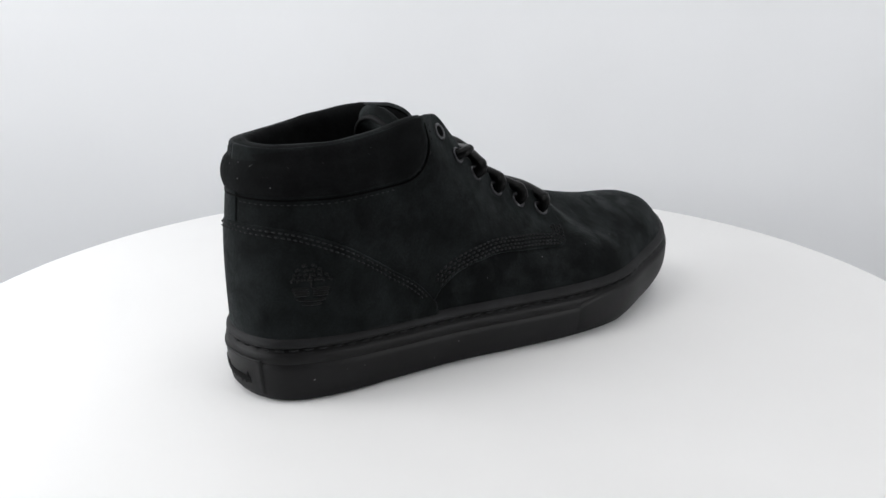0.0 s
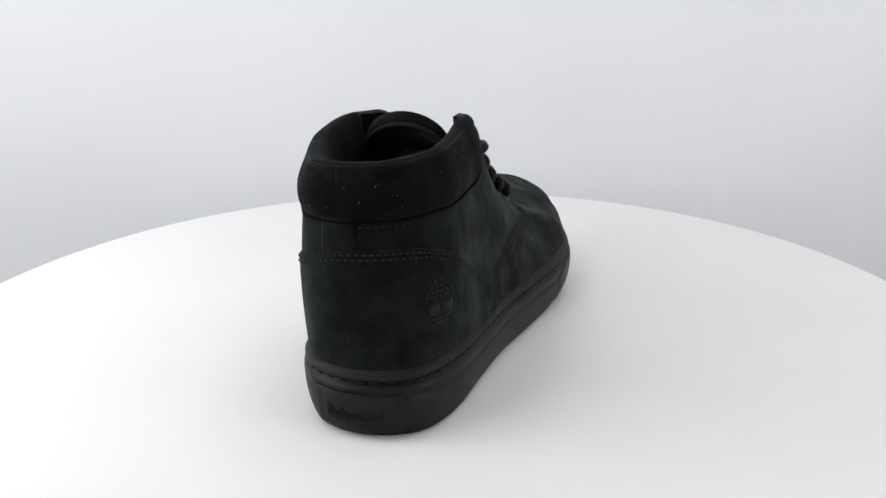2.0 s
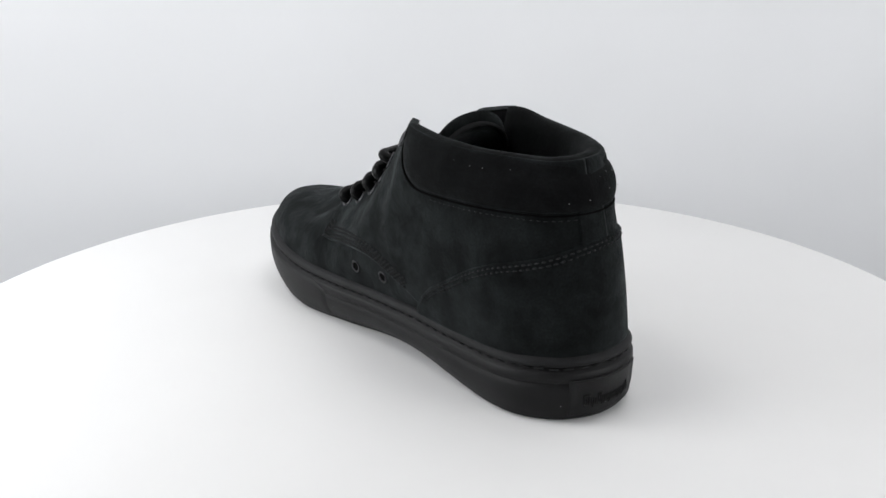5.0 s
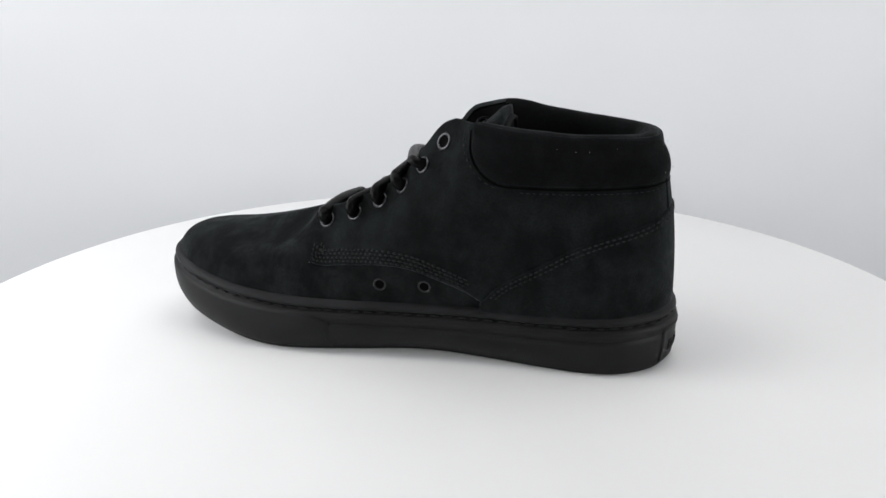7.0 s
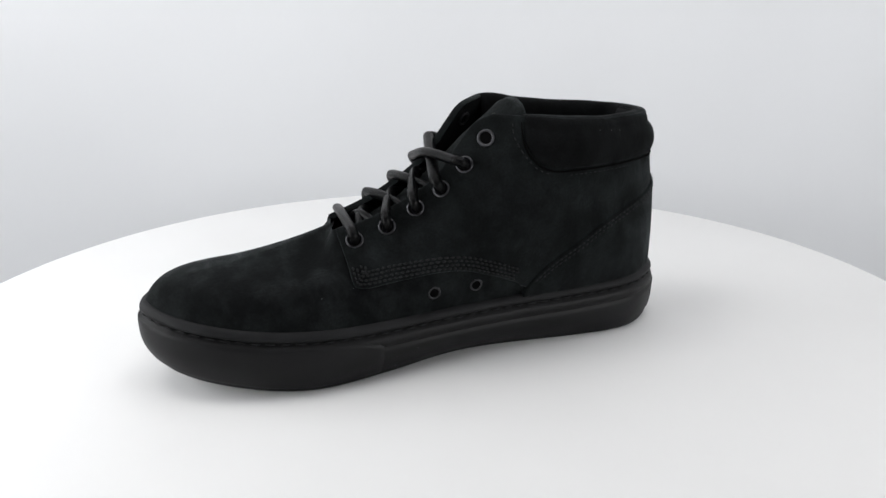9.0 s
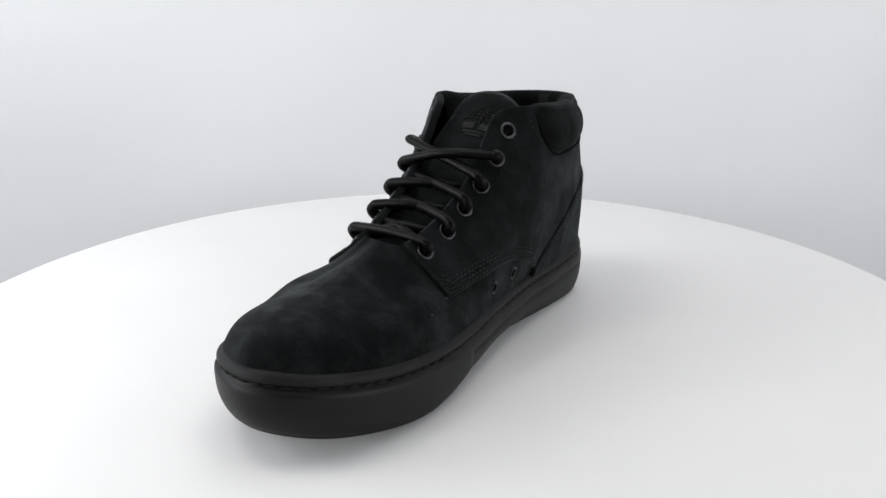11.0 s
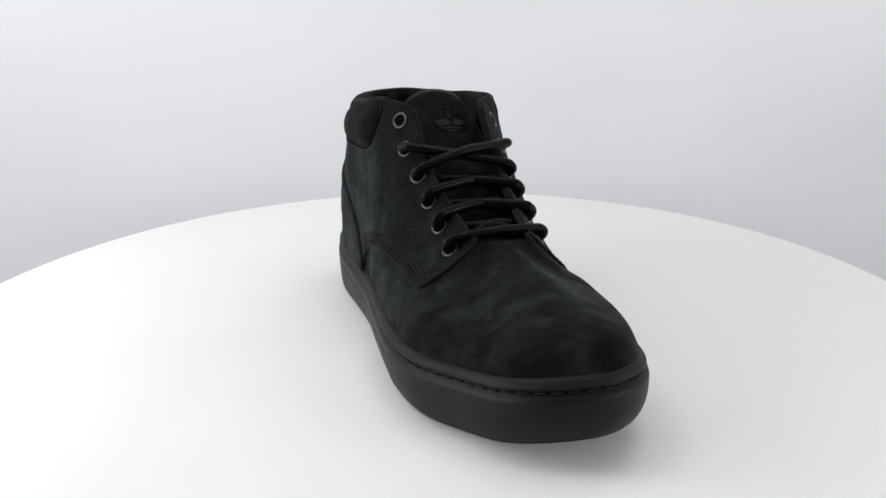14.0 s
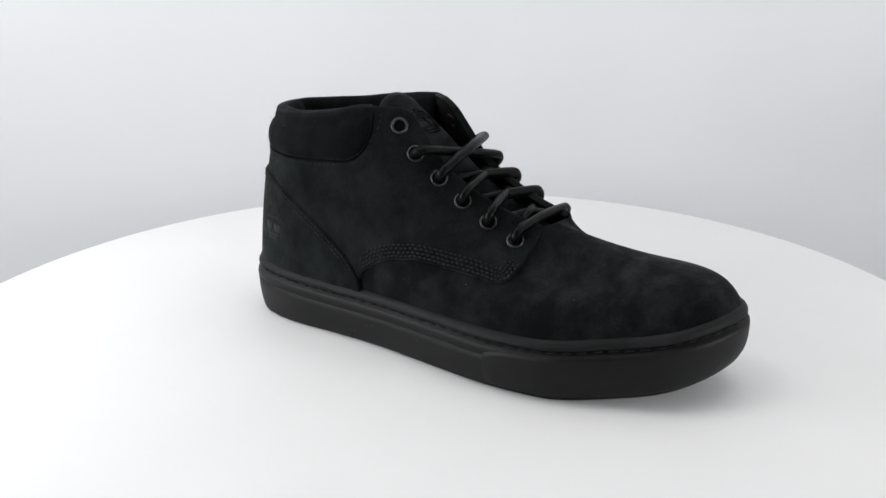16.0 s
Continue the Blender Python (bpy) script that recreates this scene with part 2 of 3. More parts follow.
# upper: from the welt to the rim of the collar and the edges of the lacing; (side, x of its foot): rim x, y, z, vamp share, swell, cap
RIM = round_keys([
    (-1, -143, -126.5, 9, 138, 0, 2.2, 0), (-1, -125, -114.5, -12, 138, 0, 1.4, 0), (-1, -98, -92, -24, 139, 0, 3.0, 0), (-1, -55, -60, -27, 143, 0, 0.5, 0), (-1, -14, -36, -25, 147, 0.0, 1, 0),
    (-1, 1, -26, -18, 146, 0.05, 2, 6), (-1, 9, -17, -13, 144, 0.1, 2, 10), (-1, 18, -8, -12.5, 134, 0.18, 1.5, 11), (-1, 32, 6, -13, 116, 0.25, 1, 12), (-1, 56, 40, -12, 94, 0.45, 0, 16), (-1, 80, 70, -10, 83, 0.8, 0, 20), (-1, 112, 72, -4, 82.5, 1, 0, 16.5),
    (-1, 187, 73.5, 3, 82.5, 1, 0, 15.5), (1, 118, 75, 10, 82.5, 1, 0, 20.5), (1, 88, 76, 18, 83, 0.8, 1, 24), (1, 64, 50, 23, 91, 0.4, 3, 18), (1, 40, 14, 27, 112, 0.15, 7, 14),
    (1, 27, 1, 28, 129, 0.1, 9, 12), (1, 17, -8, 29, 140, 0.06, 10, 10), (1, 7, -18, 34, 145, 0.03, 9.5, 8), (1, -9, -30, 45, 145, 0, 8.5, 0), (1, -52, -60, 50, 142, 0, 6, 0), (1, -98, -93, 42, 139, 0, 4.5, 0), (1, -126, -120, 30.5, 138, 0, 3.0, 0)])
FOOT = ring_at(-3.4 - 2.4 * np.clip((-WELT[:, 0] - 10) / 110, 0, 1), ZW - 1.0)


def upper(i, v, out=0.0):
    """A point of the upper over outline place i (a real number, wraps), at height share v, out units proud."""
    def raw(i_, v_):
        k = int(math.floor(i_)) % N
        f = i_ - math.floor(i_)
        a = FOOT[k] * (1 - f) + FOOT[(k + 1) % N] * f
        r = RIM[k] * (1 - f) + RIM[(k + 1) % N] * f
        n2 = NOR[k] * (1 - f) + NOR[(k + 1) % N] * f
        w = min(1, max(0, r[3]))
        h = v_ ** 1.7
        cap = r[5] / max(1.0, r[2] - a[2])
        zv = cap * (1 - math.exp(-h / 0.07)) + (1 - cap) * h ** 2.0
        hh = w * h + (1 - w) * (0.75 * v_ + 0.25 * v_ * v_)
        zz = w * zv + (1 - w) * v_
        swell = r[4] * math.sin(math.pi * min(1, v_)) 
        return np.array([a[0] + (r[0] - a[0]) * hh + n2[0] * swell, a[1] + (r[1] - a[1]) * hh + n2[1] * swell, a[2] + (r[2] - a[2]) * zz])
    p = raw(i, v)
    if out:
        du = raw(i + 0.7, v) - raw(i - 0.7, v)
        dv = raw(i, min(1.0, v + 0.015)) - raw(i, max(0.0, v - 0.015))
        n = np.cross(dv, du)
        n /= np.linalg.norm(n) + 1e-9
        if n[0] * NOR[int(round(i)) % N][0] + n[1] * NOR[int(round(i)) % N][1] + 0.6 * n[2] < 0:
            n = -n
        p = p + n * out
    return p


def upper_normal(i, v):
    a = upper(i, v, 1.0) - upper(i, v)
    return a / np.linalg.norm(a)


def upper_near(p):
    """The outline place and height share nearest to a point."""
    best = None
    for i in range(0, N, 4):
        for v in np.linspace(0.02, 1, 25):
            d = np.sum((upper(i, v) - p) ** 2)
            if best is None or d < best[0]:
                best = (d, i, v)
    _, i0, v0 = best
    for span in (4, 1.3, 0.4):
        best = None
        for i in np.linspace(i0 - span, i0 + span, 9):
            for v in np.linspace(max(0.01, v0 - 0.015 * span), min(1, v0 + 0.015 * span), 9):
                d = np.sum((upper(i, v) - p) ** 2)
                if best is None or d < best[0]:
                    best = (d, i, v)
        _, i0, v0 = best
    return i0, v0


EYE_OUT = [np.array(p, float) for p in ((60, -26, 80), (43, -25, 88), (25, -23, 97), (9, -22, 108), (-6, -23, 121), (-18, -21, 136))]
EYE_IN = [np.array(p, float) for p in ((68, 32, 82), (49, 33, 87), (32, 34, 96), (16, 35, 105), (2, 37, 118), (-10, 39, 133))]


def shoe_sole(parent):
    bo = -INSET
    hw = ZW - ZB
    prof = [ring_at(-8.5, ZW - 1.5), ring_at(-2.6, ZW - 4.4), ring_at(-2.4, ZW - 7.0), ring_at(-0.5, ZW - 7.8), ring_at(0.3, ZW - 9.2), ring_at(0.5, ZW - 13.4), ring_at(-0.4, ZW - 13.8), ring_at(-0.35, ZW - 14.5),
            ring_at(0.3, ZW - 15.4)]
    for k in (0.15, 0.4, 0.65, 0.85):
        prof.append(ring_at(0.3 * (1 - k) + bo * k ** 2.3, (ZW - 15.4) * (1 - k) + (ZB + 2.5) * k))
    prof += [ring_at(bo - 0.2, ZB + 2.2), ring_at(bo - 0.9, ZB + 0.9), ring_at(bo - 2.6, ZB + 0.1), ring_at(bo - 6, ZB)]
    P = np.array(prof)
    r = len(prof)
    V = list(P.reshape(-1, 3))
    F = grid_faces(r, N, False, True)
    # tread: strips across the foot
    last = (r - 1) * N
    half = N // 2
    for q in range(1, half):
        a, b, c, d = q, q + 1, N - q - 1, N - q
        if q + 1 <= N - q - 1:
            F.append((last + a, last + b, last + c % N, last + d % N) if b != c else (last + a, last + b, last + d % N))
    F.append((last, last + 1, last + N - 1))
    mesh_object("cup_sole", np.array(V) * U, F, RUBBER, parent, "matt black rubber cup sole")
    rand = [ring_at(-7, ZW - 3), ring_at(-5.2, ZW + 0.2), ring_at(-4.2, ZW + 0.5), ring_at(-2.9, ZW + 0.1), ring_at(-1.4, ZW - 1.2), ring_at(-0.5, ZW - 2.8), ring_at(-0.4, ZW - 4.2), ring_at(-0.9, ZW - 4.9), ring_at(-3, ZW - 5.2)]
    sheet("rand", rand, RAND, parent, "smooth dark rubber rand, its top light put into the grey", wrap_cols=True)


def arc(i0, i1, out, dz, step=0.5):
    """Points along the side of the sole from place i0 to i1, out units proud of the welt line, dz below its top."""
    pts = []
    for i in np.arange(i0, i1 + 0.01, step):
        k, f = int(math.floor(i)), i - math.floor(i)
        w = WELT[k % N] * (1 - f) + WELT[(k + 1) % N] * f
        n = NOR[k % N] * (1 - f) + NOR[(k + 1) % N] * f
        z = ZW[k % N] * (1 - f) + ZW[(k + 1) % N] * f
        pts.append((w[0] + n[0] * out, w[1] + n[1] * out, z - dz))
    return pts


def wall_point(i, k, proud=0.0):
    """The side of the sole between its lower line (k = 0) and the tread (k = 1)."""
    m = int(round(i)) % N
    out = 0.3 * (1 - k) - INSET[m] * k ** 2.3 + proud
    z = (ZW[m] - 15.4) * (1 - k) + (ZB[m] + 2.5) * k
    return np.array([*(WELT[m] + NOR[m] * out), z])


def shoe_sole_details(parent):
    # thread in the groove under the rand
    paths, i = [], 0.0
    while i < N - 2.0:
        paths.append(arc(i, i + 2.0, -1.35 + 0.12 * math.sin(i * 3.1), 6.1 + 0.15 * math.sin(i * 1.7), 0.5))
        i += 3.05
    V, F = tube_mesh(paths, 0.7, 0.6, None, 6)
    tagged(mesh_object("sole_stitching", np.array(V) * U, F, THREAD, parent, "coarse black thread in the sole groove"), kind="stuff")
    # toe bumper
    a0, a1 = spot(-1, 57) * N, spot(1, 59) * N
    rows = []
    for i in np.arange(round(a0), round(a1) + 1):
        e = min(i - a0, a1 - i)
        rise = 0.9 * min(1, max(0, e) / 1.2)
        m = int(i) % N
        lead = 4.4 * max(0.0, 1 - e / 9.0) ** 2
        col = [np.array([*(WELT[m] + NOR[m] * 0.1), ZW[m] - 8.0 - lead]), np.array([*(WELT[m] + NOR[m] * (0.4 + 0.7 * rise)), ZW[m] - 8.7 - lead]), np.array([*(WELT[m] + NOR[m] * (0.4 + rise)), ZW[m] - 11.2 - lead])]
        col += [wall_point(i, k, rise) for k in (0.1, 0.25, 0.4, 0.55, 0.7, 0.82, 0.93)]
        col.append(wall_point(i, 0.99, -0.3))
        rows.append(col)
    sheet("toe_bumper", rows, RUBBER, parent, "smooth black rubber toe bumper")
    # heel plate with a raised frame and a worn raised word shown as bars
    h0, h1 = -9.4, 9.2
    cols = []
    for i in np.linspace(h0, h1, 30):
        cols.append([np.array(p) for p in (wall_mix(i, -0.20, -0.2), wall_mix(i, -0.18, 0.9), wall_mix(i, -0.13, 0.9), wall_mix(i, -0.10, 0.35), wall_mix(i, 0.5, 0.35), wall_mix(i, 0.84, 0.35), wall_mix(i, 0.88, 0.9), wall_mix(i, 0.92, 0.9), wall_mix(i, 0.95, -0.3))])
    for rim_i, nb in ((0, 1), (-1, -2)):
        for k in range(3, 6):
            cols[rim_i][k] = wall_mix((h0, h1)[rim_i], (-0.10, 0.5, 0.84)[k - 3], 0.9)
            cols[nb][k] = wall_mix((h0 + 0.55, h1 - 0.55)[rim_i], (-0.10, 0.5, 0.84)[k - 3], 0.9)
    first = [wall_mix(h0 - 0.15, k, -0.3) for k in (-0.20, -0.18, -0.13, -0.10, 0.5, 0.84, 0.88, 0.92, 0.95)]
    last = [wall_mix(h1 + 0.15, k, -0.3) for k in (-0.20, -0.18, -0.13, -0.10, 0.5, 0.84, 0.88, 0.92, 0.95)]
    plate = sheet("heel_plate", [first] + cols + [last], RUBBER, parent, "black rubber heel plate with a raised frame")
    paths = []
    rnd = random.Random(4)
    i = h0 + 3.2
    while i < h1 - 3.2:
        lo = 0.66 if rnd.random() < 0.8 else 0.72
        hi = 0.30 if i < h0 + 3.5 or rnd.random() < 0.25 else 0.42
        paths.append([wall_mix(i, k, 0.45) for k in np.linspace(hi, lo, 4)])
        i += 0.52
    paths.append([wall_mix(i_, 0.34, 0.45) for i_ in np.linspace(h0 + 2.8, h0 + 4.6, 4)])
    V, F = tube_mesh(paths, 0.55, 0.5, None, 6)
    tagged(mesh_object("heel_relief", np.array(V) * U, F, RUBBER, plate, "worn raised black relief"), kind="stuff")


def wall_mix(i, k, proud):
    a, b = math.floor(i), math.floor(i) + 1
    f = i - a
    return wall_point(a, max(k, 0), proud) * (1 - f) + wall_point(b, max(k, 0), proud) * f + np.array([0, 0, -min(k, 0) * 16])


def seam(keys, i):
    ks = sorted(keys)
    return float(np.interp(i, [k[0] for k in ks], [k[1] for k in ks]))


def smooth_keys(keys, n=160):
    C = catmull(keys, n)
    return [tuple(c) for c in C]


# seams as (outline place, height share); the heel counter runs through the heel at 0
COUNTER = smooth_keys([(-51.3, 0.05), (-48.2, 0.148), (-44.4, 0.222), (-38, 0.313), (-32, 0.397), (-25.6, 0.462), (-19.5, 0.506), (-12.4, 0.553), (-6, 0.59), (0, 0.605), (6, 0.605), (12.5, 0.60), (19, 0.575),
                       (26.7, 0.50), (33.3, 0.405), (40, 0.29), (45.6, 0.19), (49.5, 0.07)])
QUARTER_OUT = smooth_keys([(49.5, 0.07), (50.5, 0.115), (53, 0.156), (56, 0.196), (61, 0.235), (66, 0.268), (71, 0.318), (76, 0.375), (80, 0.42), (84, 0.445), (87, 0.452), (89.2, 0.50), (90.8, 0.61), (92, 0.74), (93, 0.86), (93.8, 0.94), (94.1, 1.0)])
QUARTER_IN = smooth_keys([(-51.3, 0.06), (-54.8, 0.113), (-60, 0.163), (-66, 0.213), (-71.6, 0.265), (-79, 0.345), (-85, 0.395), (-89, 0.398), (-91.5, 0.41), (-92.6, 0.48), (-93.2, 0.61), (-94, 0.75), (-95, 0.88), (-95.8, 0.95), (-96.1, 1.0)])


def panel(name, i_list, lo, hi, out, parent, label, rows=22, fold_top=False):
    """A leather panel lying on the upper between two height shares, with turned edges."""
    P = []
    for i in i_list:
        a, b = lo(i), hi(i)
        col = [upper(i, max(0.0, a - 0.004), -0.6), upper(i, a, out * 0.75), upper(i, min(b, a + 0.008), out)]
        col += [upper(i, v, out) for v in np.linspace(min(b, a + 0.02), max(a, b - 0.02), rows)]
        col += [upper(i, max(a, b - 0.008), out), upper(i, b, out * 0.75), upper(i, b, -2.5 if fold_top else -0.6)]
        P.append(col)
    for end in (0, -1):
        extra = [upper(i_list[end], lo(i_list[end]) + (hi(i_list[end]) - lo(i_list[end])) * q, -0.6) for q in np.linspace(0, 1, len(P[0]))]
        P = [extra] + P if end == 0 else P + [extra]
    return sheet(name, P, NUBUCK, parent, label)


def slide(i, v, d_along, d_side, t3):
    """The place on the upper that lies d_side units to the side of direction t3."""
    p = upper(i, v)
    n = upper_normal(i, v)
    w = np.cross(n, t3)
    goal = t3 * d_along + w * d_side
    ji = (upper(i + 0.5, v) - upper(i - 0.5, v))
    jv = (upper(i, min(1, v + 0.01)) - upper(i, max(0, v - 0.01))) / (min(1, v + 0.01) - max(0, v - 0.01))
    sol = np.linalg.lstsq(np.stack([ji, jv], 1), goal, rcond=None)[0]
    return i + sol[0], min(0.99, max(0.01, v + sol[1]))


def stitch_rows(name, keys, offsets, out, parent, length=2.1, gap=1.2, thick=0.58, skip=(0.02, 0.98)):
    K = [(i, v) for i, v in keys]
    pts = np.array([upper(i, v) for i, v in K])
    s = np.concatenate([[0], np.cumsum(np.linalg.norm(np.diff(pts, axis=0), axis=1))])
    I = np.array(K)
    paths = []
    for o_n, off in enumerate(offsets):
        d = s[-1] * skip[0] + (o_n % 2) * 1.6
        while d < s[-1] * skip[1]:
            seg = []
            for q in (0, 0.5, 1):
                dd = d + length * q
                i, v = np.interp(dd, s, I[:, 0]), np.interp(dd, s, I[:, 1])
                e = 0.8
                t3 = np.array([np.interp(dd + e, s, pts[:, k]) - np.interp(dd - e, s, pts[:, k]) for k in range(3)])
                t3 /= np.linalg.norm(t3) + 1e-9
                i2, v2 = slide(i, v, 0, off, t3)
                seg.append(upper(i2, v2, out - 0.25 + (0.35 if q == 0.5 else 0)))
            paths.append(seg)
            d += length + gap
    V, F = tube_mesh(paths, thick, thick, None, 5)
    return tagged(mesh_object(name, np.array(V) * U, F, THREAD, parent, "rows of fine black stitches"), kind="stuff")


def ridge(name, paths, r, material, parent, label):
    V, F = tube_mesh(paths, r, r * 0.75, None, 6)
    return mesh_object(name, np.array(V) * U, F, material, parent, label)


def emblem(place, parent, size, material):
    """A pressed round mark: a plain crown of short strokes over curved ground lines."""
    rnd = random.Random(11)
    paths = []
    for row, (y, w) in enumerate(((0.90, 0.22), (0.70, 0.52), (0.48, 0.74), (0.26, 0.86))):
        n = 2 + row * 2 if row < 3 else 7
        for k in range(n):
            x = (k / (n - 1) * 2 - 1) * w + rnd.uniform(-0.05, 0.05)
            l = rnd.uniform(0.09, 0.13)
            a = x * 0.9 + rnd.uniform(-0.35, 0.35)
            tip = (x + l * math.sin(a), y + l * math.cos(a))
            for turn in (-0.75, 0.75):
                foot = (tip[0] - 1.5 * l * math.sin(a + turn), tip[1] - 1.5 * l * math.cos(a + turn))
                paths.append([place(size * (tip[0] * (1 - q) + foot[0] * q), size * (tip[1] * (1 - q) + foot[1] * q)) for q in (0, 0.5, 1)])
    paths.append([place(size * 0.03 * q, size * (0.62 - 0.70 * q)) for q in np.linspace(0, 1, 6)])
    for sgn in (-1, 1):
        for row in range(4):
            y = -0.10 - 0.10 * row
            paths.append([place(size * sgn * x, size * y) for x in np.linspace(0.08, 0.92 - 0.03 * row, 8)])
    for y, w in ((-0.66, 0.72), (-0.84, 0.5)):
        paths.append([place(size * x, size * (y + 0.12 * x * x)) for x in np.linspace(-w, w, 10)])
    return ridge("emblem", paths, 0.78, material, parent, "pressed round emblem of plain strokes")


def shoe_panels(parent):
    fine = lambda a, b, step: list(np.arange(a, b, step)) + [b]
    qo = panel("outer_quarter", fine(-2, 86, 1.0) + fine(86.3, 94.1, 0.3), lambda i: (seam(COUNTER, i) - 0.04 if i < 48.5 else seam(QUARTER_OUT, i)) if i < 94.1 else 0.985, lambda i: 1.0, 1.9, parent, "black nubuck outer quarter panel", fold_top=True)
    qi = panel("inner_quarter", [-x for x in fine(2, 86, 1.0) + fine(86.3, 96.1, 0.3)], lambda i: (seam(COUNTER, i) - 0.04 if i > -50.5 else seam(QUARTER_IN, i)) if i > -96.1 else 0.985, lambda i: 1.0, 1.9, parent, "black nubuck inner quarter panel", fold_top=True)
    hc = panel("heel_counter", fine(-51.3, 49.5, 0.7), lambda i: 0.0, lambda i: seam(COUNTER, i), 3.1, parent, "black nubuck heel counter panel")
    stitch_rows("stitching", QUARTER_OUT[8:], (1.9, 4.0, 6.4, 8.5), 2.0, qo, length=2.3, gap=0.8, thick=0.82, skip=(0.03, 0.80))
    stitch_rows("stitching", QUARTER_IN[8:], (-1.9, -4.0, -6.4, -8.5), 2.0, qi, length=2.3, gap=0.8, thick=0.82, skip=(0.03, 0.80))
    stitch_rows("stitching", COUNTER, (-2.0, -4.4), 3.2, hc, thick=0.6, skip=(0.03, 0.97))
    low = [(i, 1 - (0.285 - 0.03 * math.sin(math.pi * (i - IA) / (IB - IA)))) for i in np.linspace(IA + 14, IB - 14, 80)]
    stitch_rows("stitching", low, (-3.0,), 2.0, qo, length=1.8, gap=1.6, thick=0.35)
    # collar seam's crease shade as a dark tube; stitched end of the facing
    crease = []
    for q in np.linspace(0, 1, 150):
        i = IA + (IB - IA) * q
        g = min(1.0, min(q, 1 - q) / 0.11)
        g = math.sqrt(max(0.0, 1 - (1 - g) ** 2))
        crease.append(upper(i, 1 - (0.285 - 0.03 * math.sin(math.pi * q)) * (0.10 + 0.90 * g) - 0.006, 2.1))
    ridge("collar_crease_shade", [crease], 0.75, CREVICE_SHADE, parent, "dark tube along the collar seam, standing in for crease shade")
    for keys, off, owner in (([(47, 0.765), (51.5, 0.79), (55.5, 0.84), (58, 0.90), (59.2, 0.97)], -4.2, qo), ([(-50, 0.745), (-53.5, 0.77), (-57, 0.83), (-59.2, 0.90), (-60, 0.97)], 4.2, qi)):
        stitch_rows("stitching", smooth_keys(keys, 40), (off,), 2.0, owner, length=1.7, gap=1.7, thick=0.45)
    # narrow back strip over the heel seam, between counter and collar
    tab = panel("back_strip", fine(-6.4, 2.6, 0.6), lambda i: seam(COUNTER, i) - 0.01, lambda i: 0.80, 2.5, parent, "short black nubuck strip over the heel seam", rows=8)
    c_i, c_v = 20.6, 0.293
    def on_heel(x, y):
        i, v = c_i + x / 3.15, c_v + y / 112.0
        return upper(i, v, 3.05)
    emblem(on_heel, hc, 13.0, PRESSED)


def shoe_upper(parent):
    vs = [0.0, 0.01, 0.02, 0.035] + list(np.linspace(0.06, 1, 36))
    P = np.array([[upper(i, v) for i in range(N)] for v in vs])
    sheet("vamp", P, VAMP, parent, wrap_cols=True)
    # lining that closes the inside
    vs = np.linspace(0.08, 0.995, 18)
    P = np.array([[upper(i, v, -3.0) for i in range(0, N, 2)] for v in vs])
    sheet("lining", P, LINING, parent, "black cloth lining", wrap_cols=True)
    # insole
    ring = ring_at(-6, ZW + 3)
    V = list(ring * U)
    F = []
    half = N // 2
    for q in range(1, half):
        a, b, c, d = q, q + 1, N - q - 1, N - q
        if q + 1 <= N - q - 1:
            F.append((a, b, c % N, d % N) if b != c else (a, b, d % N))
    F.append((0, 1, N - 1))
    mesh_object("insole", V, F, LINING, parent, "black insole")


IA, IB = N + spot(1, -8) * N - N, N + spot(-1, -12) * N     # the collar runs from the inner corner round the heel to the outer


